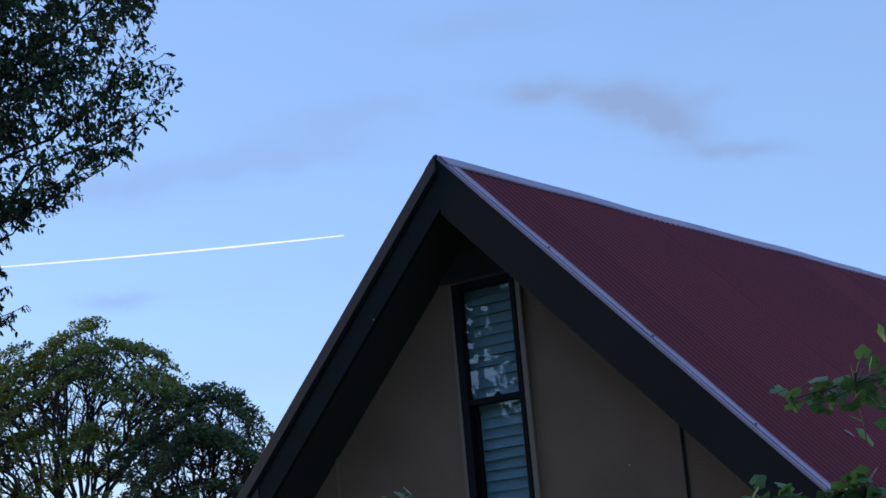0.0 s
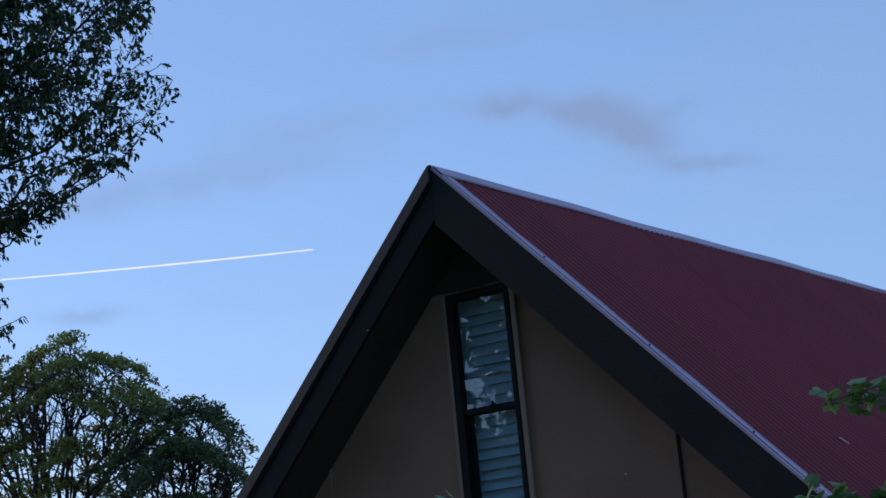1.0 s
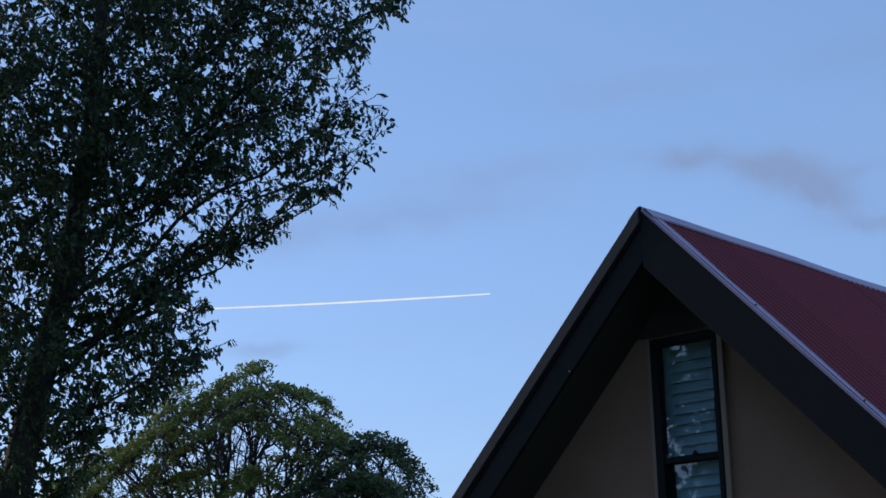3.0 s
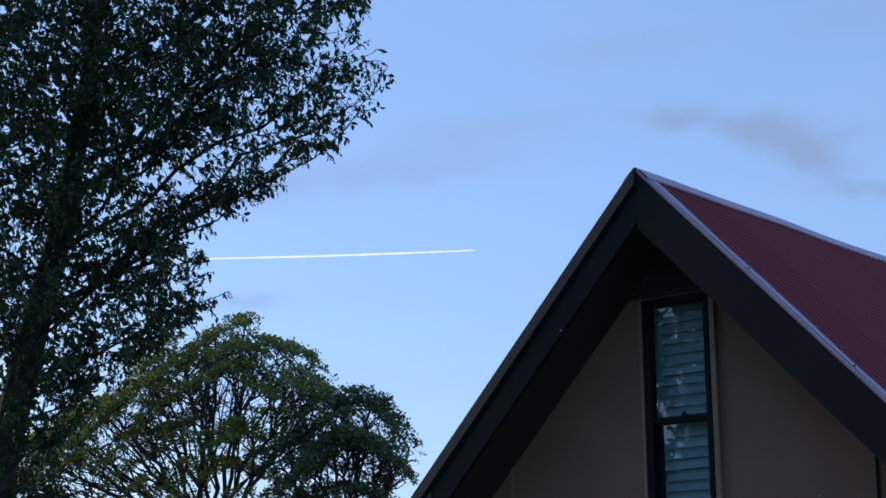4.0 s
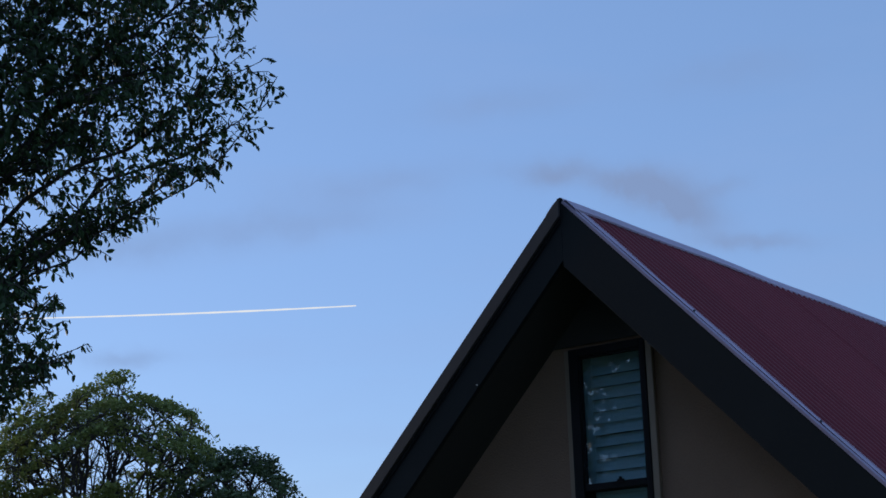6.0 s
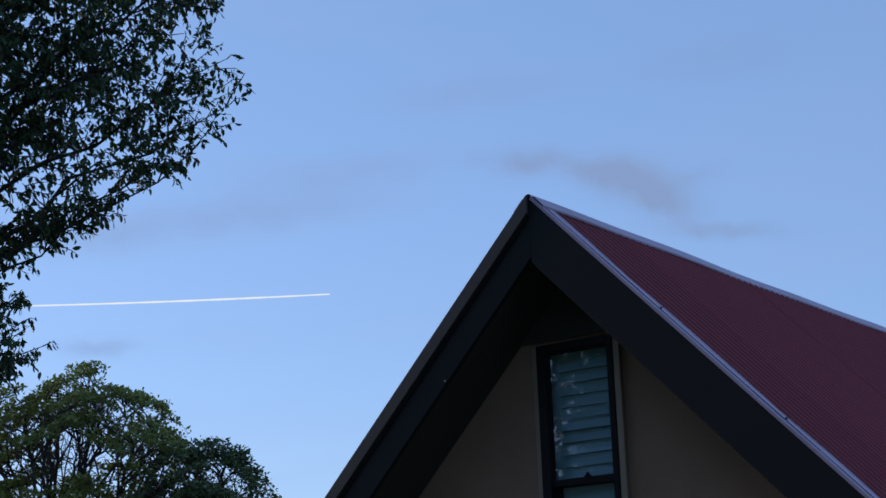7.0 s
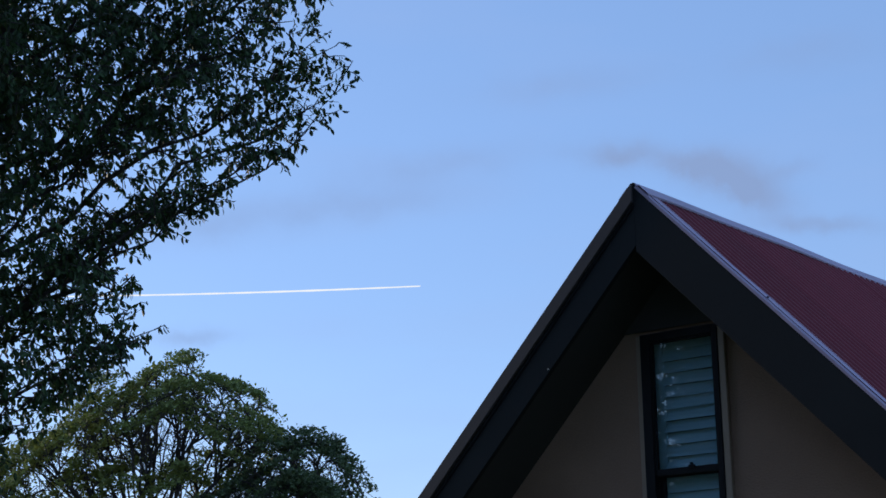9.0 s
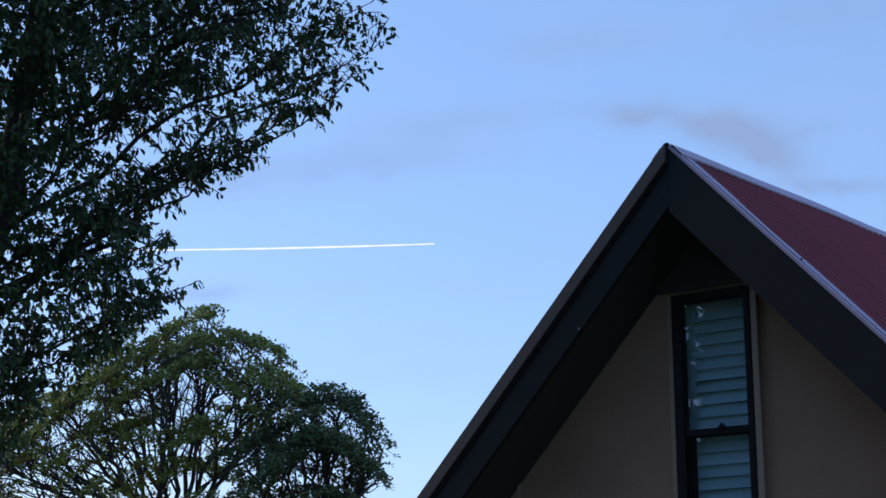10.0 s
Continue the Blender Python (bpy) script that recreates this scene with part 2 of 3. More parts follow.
class Tubes:
    """Tapered round branches gathered into one mesh."""

    def __init__(self, sides=6):
        self.v, self.f, self.sides = [], [], sides

    def add(self, points, r0, r1):
        points = [Vector(p) for p in points]
        base, n = len(self.v), len(points)
        for k, p in enumerate(points):
            ahead = (points[min(k + 1, n - 1)] - points[max(k - 1, 0)]).normalized()
            side = ahead.cross((0.31, 0.17, 0.93)).normalized()
            up = side.cross(ahead)
            r = r0 + (r1 - r0) * k / (n - 1)
            for s in range(self.sides):
                a = 2 * math.pi * s / self.sides
                self.v.append(p + (side * math.cos(a) + up * math.sin(a)) * r)
        for k in range(n - 1):
            for s in range(self.sides):
                a, b = base + k * self.sides + s, base + k * self.sides + (s + 1) % self.sides
                self.f.append((a, b, b + self.sides, a + self.sides))
        self.f.append(tuple(base + (n - 1) * self.sides + s for s in range(self.sides)))
        self.f.append(tuple(base + s for s in reversed(range(self.sides))))


LEAF = np.array([(0, 0, 0), (-0.85, 0.3, 0.09), (-0.78, 0.68, 0.05), (0, 1.0, -0.12), (0.78, 0.68, 0.05), (0.85, 0.3, 0.09), (0, 0.3, 0), (0, 0.68, -0.03)])
LEAF_FACES = [(0, 6, 1), (1, 6, 7, 2), (2, 7, 3), (0, 5, 6), (5, 4, 7, 6), (4, 3, 7)]


def leaves(name, places, ways, lengths, widths, mat, parent, rng, label="", flat=0.0):
    """Many folded leaves in one mesh: base points, directions, lengths and half widths."""
    p, d = np.asarray(places), np.asarray(ways, float)
    d /= np.linalg.norm(d, axis=1, keepdims=True)
    r = rng.normal(size=d.shape) + (0, 0, flat)
    side = np.cross(d, r)
    side /= np.linalg.norm(side, axis=1, keepdims=True)
    up = np.cross(side, d)
    ln, wd = np.asarray(lengths)[:, None, None], np.asarray(widths)[:, None, None]
    v = p[:, None] + LEAF[None, :, :1] * side[:, None] * wd + LEAF[None, :, 1:2] * d[:, None] * ln + LEAF[None, :, 2:] * up[:, None] * ln
    n = len(p)
    verts = v.reshape(-1, 3)
    faces = [tuple(8 * k + i for i in f) for k in range(n) for f in LEAF_FACES]
    ob = mesh_object(name, verts.tolist(), faces, mat, parent, label)
    return tagged(ob, kind="stuff")


def curve_between(a, b, rng, steps=5, sag=0.0, wander=0.06):
    a, b = Vector(a), Vector(b)
    length = (b - a).length
    pts = []
    for k in range(steps + 1):
        t = k / steps
        p = a.lerp(b, t) + Vector((0, 0, 4 * sag * t * (1 - t)))
        if 0 < k < steps:
            p += Vector(rng.normal(size=3) * wander * length)
        pts.append(p)
    return pts


def on_line(points, t):
    x = t * (len(points) - 1)
    k = min(int(x), len(points) - 2)
    return points[k].lerp(points[k + 1], x - k)


# ---------------------------------------------------------------- ground
def ground():
    rng = np.random.default_rng(3)
    n, verts, faces = 60, [], []
    ticks = [math.copysign(abs(u) ** 3.2, u) * 1500 for u in np.linspace(-1, 1, n)]
    for y in ticks:
        for x in ticks:
            far = max(abs(x), abs(y))
            z = 0.02 * math.sin(x * 0.9) * math.cos(y * 0.7) if far < 40 else -0.02 * min(far, 200) * 0.3 + 0.24
            verts.append((x, y, z - 0.03))
    for j in range(n - 1):
        for i in range(n - 1):
            a = j * n + i
            faces.append((a, a + 1, a + n + 1, a + n))
    ob = mesh_object("ground", verts, faces, M_GROUND, smooth=True)
    tagged(ob, "short dusk-lit grass lawn round the cottage", "ground", kind="structure")


ground()

# ---------------------------------------------------------------- house
TOP, SLOPE, HALF, DEEP = 4.35, 1.0184, 3.05, 9.0      # ridge height, roof fall per metre, half width of roof, length
WALL_Y, WALL_X = 0.335, 2.55                          # gable wall face, half width of the walls
ANGLE = math.atan(SLOPE)


def roof_z(x, down=0.0):
    return TOP - 0.02 - down - abs(x) * SLOPE


def house():
    home = new("house")
    tagged(home, "small gabled cottage with maroon corrugated steel roof and beige walls", "house")
    # gable wall in one mesh, with a real opening for the window
    wx0, wx1, wz0, wz1 = -0.198, 0.275, 2.13, 3.610
    bm = bmesh.new()
    drop = 0.34
    mid = 0.03
    key = {n: bm.verts.new((x, WALL_Y, z)) for n, (x, z) in {
        "bl": (-WALL_X, 0), "bm": (mid, 0), "br": (WALL_X, 0), "el": (-WALL_X, roof_z(WALL_X, drop)), "er": (WALL_X, roof_z(WALL_X, drop)),
        "top": (0, roof_z(0, drop)), "tm": (mid, roof_z(mid, drop)), "hb": (mid, wz0), "ht": (mid, wz1),
        "a": (wx0, wz0), "b": (wx0, wz1), "c": (wx1, wz0), "d": (wx1, wz1)}.items()}
    left = bm.faces.new([key[n] for n in ("bl", "bm", "hb", "a", "b", "ht", "tm", "top", "el")])
    right = bm.faces.new([key[n] for n in ("bm", "br", "er", "tm", "ht", "d", "c", "hb")])
    made = bmesh.ops.extrude_face_region(bm, geom=[left, right])
    bmesh.ops.translate(bm, verts=[g for g in made["geom"] if isinstance(g, bmesh.types.BMVert)], vec=(0, 0.12, 0))
    part("front_wall", bm, M_WALL, home, "beige textured render gable wall with a tall window opening")
    bm = bmesh.new()
    prism(bm, [(-WALL_X, 0), (WALL_X, 0), (WALL_X, roof_z(WALL_X, drop)), (0, roof_z(0, drop)), (-WALL_X, roof_z(WALL_X, drop))], DEEP - 0.5, DEEP - 0.38)
    part("back_wall", bm, M_WALL, home)
    for side in (-1, 1):
        bm = bmesh.new()
        x0, x1 = sorted((side * WALL_X, side * (WALL_X - 0.12)))
        box(bm, x0, x1, WALL_Y + 0.12, DEEP - 0.5, 0, roof_z(WALL_X, drop) - 0.002)
        part("side_wall", bm, M_WALL, home)
    # vertical cover battens on the gable wall
    for x, w, paint in ((1.292, 0.020, M_FRAME), (-1.262, 0.022, M_CASING)):
        bm = bmesh.new()
        box(bm, x - w / 2, x + w / 2, WALL_Y - 0.008, WALL_Y - 0.002, 0.0, roof_z(abs(x) + 0.03, drop), 0.002)
        part("cover_batten", bm, paint, home, "thin vertical joint strip")
    # boxed soffits under the overhang and the inner ceiling lining
    for side in (-1, 1):
        bm = bmesh.new()
        front, rear = (0.286, 0.399) if side < 0 else (0.330, 0.399)
        rows = []
        for y, d in ((0.034, front), (WALL_Y + 0.06, rear), (DEEP - 0.02, rear)):
            rows.append([bm.verts.new((x, y, roof_z(x, d + t))) for x, t in ((0, 0), (side * HALF, 0), (side * HALF, -0.02), (0, -0.02))])
        for p, q in zip(rows, rows[1:]):
            for k in range(4):
                bm.faces.new((p[k], p[(k + 1) % 4], q[(k + 1) % 4], q[k]))
        bm.faces.new(rows[0])
        bm.faces.new(list(reversed(rows[-1])))
        part("soffit", bm, M_SOFFIT, home, "dark painted soffit lining under the eave")
    # shade in the gable peak, laid on the wall as a dark soffit-coloured panel
    bm = bmesh.new()
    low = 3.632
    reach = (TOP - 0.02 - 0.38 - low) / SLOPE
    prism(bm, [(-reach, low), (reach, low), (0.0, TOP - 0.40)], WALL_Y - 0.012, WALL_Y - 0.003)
    part("peak_board", bm, M_SOFFIT, home, "shade of the eaves in the gable peak, put on as a dark panel")
    # barge boards: two boards a side, mitred at the ridge
    for side in (-1, 1):
        bm = bmesh.new()
        top, low = -0.022, (0.312 if side < 0 else 0.345)
        prism(bm, [(0.0, roof_z(0, top)), (side * HALF, roof_z(HALF, top)), (side * HALF, roof_z(HALF, low)), (0.0, roof_z(0, low))], 0.0, 0.032, 0.0025)
        part("barge_board", bm, M_BARGE, home, "wide charcoal painted barge board")
    bm = bmesh.new()
    prism(bm, [(-0.002, roof_z(0, -0.026)), (-HALF, roof_z(HALF, -0.026)), (-HALF, roof_z(HALF, 0.075)), (-0.002, roof_z(0, 0.075))], -0.022, -0.002, 0.003)
    part("verge_trim", bm, M_TRIM, home, "brown folded steel verge trim")
    bm = bmesh.new()
    prism(bm, [(-0.004, roof_z(0, 0.078)), (-HALF, roof_z(HALF, 0.078)), (-HALF, roof_z(HALF, 0.105)), (-0.004, roof_z(0, 0.105))], -0.008, -0.001)
    part("shadow_batten", bm, M_FRAME, home)
    # lower length of the barge board, lapped a little proud
    bm = bmesh.new()
    prism(bm, [(-1.66, roof_z(1.66, 0.11)), (-HALF, roof_z(HALF, 0.11)), (-HALF, roof_z(HALF, 0.290)), (-1.66, roof_z(1.66, 0.290))], -0.007, -0.001, 0.002)
    part("barge_cover", bm, M_TRIM, home, "weathered lapped barge board end")
    bm = bmesh.new()
    bmesh.ops.create_uvsphere(bm, u_segments=10, v_segments=6, radius=0.005, matrix=Matrix.Translation((-0.588, -0.004, 3.437)))
    part("nail_head", bm, M_PALE, home, "pale exposed nail head")
    bm = bmesh.new()
    bmesh.ops.create_uvsphere(bm, u_segments=8, v_segments=5, radius=0.006, matrix=Matrix.Translation((0.929, WALL_Y - 0.001, 2.35)))
    part("render_chip", bm, M_PALE, home, "tiny pale chip in the render")
    return home


HOUSE = house()


def window(home):
    x0, x1, z0, z1, y = -0.198, 0.275, 2.13, 3.610, 0.30
    bm = bmesh.new()
    t = 0.058
    box(bm, x0, x0 + t, y, y + 0.045, z0, z1, 0.004)
    box(bm, x1 - 0.030, x1, y, y + 0.045, z0, z1, 0.004)
    box(bm, x0 + t, x1 - 0.030, y, y + 0.045, z1 - 0.045, z1, 0.004)
    box(bm, x0 + t, x1 - 0.030, y, y + 0.045, z0, z0 + 0.045, 0.004)
    frame_ob = part("window", bm, M_FRAME, home, "tall black double-hung window with drawn teal blind")
    # upper sash sits proud of the lower one
    def sash(name, sx0, sx1, sz0, sz1, sy, stile, rail_low, rail_top):
        bm = bmesh.new()
        box(bm, sx0, sx0 + stile, sy, sy + 0.03, sz0, sz1, 0.003)
        box(bm, sx1 - stile, sx1, sy, sy + 0.03, sz0, sz1, 0.003)
        box(bm, sx0 + stile, sx1 - stile, sy, sy + 0.03, sz0, sz0 + rail_low, 0.003)
        box(bm, sx0 + stile, sx1 - stile, sy, sy + 0.03, sz1 - rail_top, sz1, 0.003)
        part(name, bm, M_FRAME, frame_ob)
        bm = bmesh.new()
        box(bm, sx0 + stile - 0.004, sx1 - stile + 0.004, sy + 0.013, sy + 0.017, sz0 + rail_low - 0.004, sz1 - rail_top + 0.004)
        pane = part("pane", bm, M_GLASS, frame_ob, "clear glass pane reflecting leaves and sky")
        pane.visible_shadow = False
    sash("upper_sash", x0 + t, x1 - 0.030, 2.846, z1 - 0.045, y + 0.008, 0.010, 0.036, 0.012)
    sash("lower_sash", x0 + t, x1 - 0.030, z0 + 0.045, 2.872, y + 0.040, 0.030, 0.05, 0.03)
    # blind slats, slightly tilted and uneven
    rng = np.random.default_rng(11)
    pitch, tilt, width = 0.0635, radians(77), 0.0645
    me = bpy.data.meshes.new("slat")
    bm = bmesh.new()
    xa, xb = x0 + t + 0.03, x1 - 0.04
    prof = [(-0.5, 0.0), (-0.2, 0.004), (0.2, 0.004), (0.5, 0.0)]
    rows = []
    for x in (xa, xb):
        rows.append([bm.verts.new((x, math.cos(tilt) * u * width + w, math.sin(tilt) * u * width)) for u, w in prof] +
                    [bm.verts.new((x, math.cos(tilt) * u * width + w + 0.003, math.sin(tilt) * u * width)) for u, w in reversed(prof)])
    for k in range(8):
        bm.faces.new((rows[0][k], rows[0][(k + 1) % 8], rows[1][(k + 1) % 8], rows[1][k]))
    bm.faces.new(rows[0])
    bm.faces.new(list(reversed(rows[1])))
    bmesh.ops.recalc_face_normals(bm, faces=bm.faces[:])
    bm.to_mesh(me)
    bm.free()
    me.materials.append(M_SLAT)
    z = z0 + 0.09
    while z < z1 - 0.05:
        ob = new("slat", me)
        ob.parent = frame_ob
        ob.location = (0, 0.376 + rng.normal() * 0.0015, z + rng.normal() * 0.0015)
        ob.rotation_euler = (rng.normal() * 0.05, rng.normal() * 0.006, 0)
        z += pitch
    for xg0, xg1 in ((x0 + t - 0.02, x0 + t + 0.036), (x1 - 0.042, x1 - 0.012)):
        bm = bmesh.new()
        box(bm, xg0, xg1, 0.378, 0.392, z0 + 0.05, z1 - 0.03, 0.003)
        part("blind_side_guide", bm, M_SLAT, frame_ob)
    bm = bmesh.new()
    box(bm, 0.065, 0.105, y - 0.004, y + 0.010, 2.874, 2.890, 0.003)
    box(bm, 0.078, 0.094, y - 0.006, y + 0.006, 2.888, 2.902, 0.003)
    part("sash_latch", bm, M_FRAME, frame_ob, "small dark sash latch")
    # room behind the blind
    bm = bmesh.new()
    for bx in ((-0.5, -0.45, 0.46, 1.4, 2.0, 3.2), (0.5, 0.55, 0.46, 1.4, 2.0, 3.2), (-0.5, 0.55, 1.4, 1.45, 2.0, 3.4), (-0.45, 0.5, 0.46, 1.4, 1.95, 2.0)):
        box(bm, *bx)
    part("room_lining", bm, M_ROOM, frame_ob)
    # timber casings beside the window
    for name, cx0, cx1, proud in (("casing", 0.277, 0.315, 0.030), ("casing", -0.240, -0.200, 0.008)):
        bm = bmesh.new()
        box(bm, cx0, cx1, WALL_Y - proud, WALL_Y - 0.002, 2.0, min(3.612, roof_z(max(abs(cx0), abs(cx1)), 0.345)), 0.004)
        part(name, bm, M_CASING, home, "weathered beige timber window casing")


window(HOUSE)


def roof_metal(home):
    bm = bmesh.new()
    for side in (-1, 1):
        prism(bm, [(0, roof_z(0, 0.045)), (side * (HALF - 0.02), roof_z(HALF - 0.02, 0.045)), (side * (HALF - 0.02), roof_z(HALF - 0.02, 0.03)), (0, roof_z(0, 0.03))], 0.034, DEEP)
    deck = part("roof", bm, M_SOFFIT, home, "steep gable roof of maroon corrugated sheets")
    # verge flashing over the sheet edges of the right slope
    def slope_point(side, run, lift):
        c, s = math.cos(ANGLE), math.sin(ANGLE)
        return (side * (run * c + lift * s), TOP - 0.02 - run * s + lift * c)
    length = HALF / math.cos(ANGLE)
    for side in (-1, 1):
        bm = bmesh.new()
        rows = []
        for k in range(13):
            run = 0.004 + (length - 0.004) * k / 12
            wob = 0.0012 * math.sin(k * 2.3)
            rows.append([bm.verts.new((slope_point(side, run, l)[0], y, slope_point(side, run, l)[1])) for y, l in
                         ((-0.004, 0.006), (-0.005, 0.020 + wob), (0.001, 0.024 + wob), (0.112, 0.026 + wob), (0.118, 0.018), (0.118, 0.010))])
        for a, b in zip(rows, rows[1:]):
            for k in range(5):
                bm.faces.new((a[k], a[k + 1], b[k + 1], b[k]))
        flash = part("verge_flashing", bm, M_CAP, deck, "lilac-grey folded steel verge flashing")
        for run in (1.003, 1.888, 2.68, 3.5):
            bm = bmesh.new()
            bmesh.ops.create_cone(bm, cap_ends=True, segments=10, radius1=0.0075, radius2=0.005, depth=0.008)
            x, z = slope_point(side, run, 0.029)
            bmesh.ops.transform(bm, matrix=Matrix.Translation((x, 0.05, z)) @ Matrix.Rotation(side * ANGLE, 4, "Y"), verts=bm.verts)
            part("screw", bm, M_SCREW, flash)
    # ridge capping in two lengths with a lapped joint and a rolled top
    for y0, y1, lift in ((-0.004, 6.19, 0.0), (6.15, DEEP + 0.02, -0.005)):
        bm = bmesh.new()
        prof = []
        for side, order in ((-1, (0.105, 0.10, 0.05, 0.022)), (1, (0.022, 0.05, 0.10, 0.105))):
            for run in order:
                h = (0.023 if run == 0.105 else 0.032) + lift
                prof.append(slope_point(side, run, h))
        mid = [(0.017 * math.sin(a), TOP - 0.008 + lift + 0.017 * math.cos(a)) for a in np.linspace(-1.9, 1.9, 9)]
        prof = prof[:4] + mid + prof[4:]
        steps = 26
        rows = []
        for k in range(steps + 1):
            y = y0 + (y1 - y0) * k / steps
            dz = 0.004 * math.sin(y * 1.7) + 0.003 * math.sin(y * 4.1 + 1)
            rows.append([bm.verts.new((x, y, z + dz)) for x, z in prof])
        for a, b in zip(rows, rows[1:]):
            for k in range(len(prof) - 1):
                bm.faces.new((a[k], a[k + 1], b[k + 1], b[k]))
        part("ridge_cap", bm, M_CAP, deck, "lilac-grey folded steel ridge capping")
    # corrugated sheets, ten waves each
    pitch, amp, waves, seg = 0.0762, 0.026, 10, 12
    for side in (-1, 1):
        me = bpy.data.meshes.new("roof_sheet")
        bm = bmesh.new()
        rows = []
        nseg = waves * seg + seg // 2
        for run in (0.035, length * 0.5, length + 0.02):
            row = []
            for k in range(nseg + 1):
                y = k / seg * pitch
                lift = amp * (2 * (0.5 + 0.5 * math.cos(2 * math.pi * k / seg)) ** 1.5 - 1) + 0.002 + (0.002 if k > waves * seg else 0)
                x, z = slope_point(side, run, lift)
                row.append(bm.verts.new((x, y, z)))
            rows.append(row)
        for a, b in zip(rows, rows[1:]):
            for k in range(nseg):
                bm.faces.new((a[k], a[k + 1], b[k + 1], b[k]))
        bmesh.ops.recalc_face_normals(bm, faces=bm.faces[:])
        bm.to_mesh(me)
        bm.free()
        me.polygons.foreach_set("use_smooth", [True] * len(me.polygons))
        me.materials.append(M_ROOF)
        rng = np.random.default_rng(5 + side)
        for k in range(12):
            y = 0.02 + k * pitch * waves
            if y + pitch * waves > DEEP + 0.2:
                break
            ob = new("roof_sheet", me)
            ob.parent = deck
            ob.location = (0, y, rng.normal() * 0.0004)


roof_metal(HOUSE)


# ---------------------------------------------------------------- trees
def dry_stick():
    stick = Tubes(6)
    stick.add([(1.893, 1.150, 2.448), (1.912, 1.160, 2.430), (1.938, 1.173, 2.404)], 0.0055, 0.004)
    ob = mesh_object("dry_stick", stick.v, stick.f, M_PALE, smooth=True)
    tagged(ob, "short pale dry stick lying on the maroon roof", "stick")


dry_stick()


FIG_AT, FAR_AT = Vector((-0.49, -2.0, 0)), Vector((-11.9, 8.8, 0))   # ground points under the two groups of trees
ACROSS, AWAY = Vector((0.695, 0.719, 0)), Vector((-0.719, 0.695, 0))


def from_plan(origin, u, v, z):
    p = origin + ACROSS * u + AWAY * v
    p.z = z
    return p


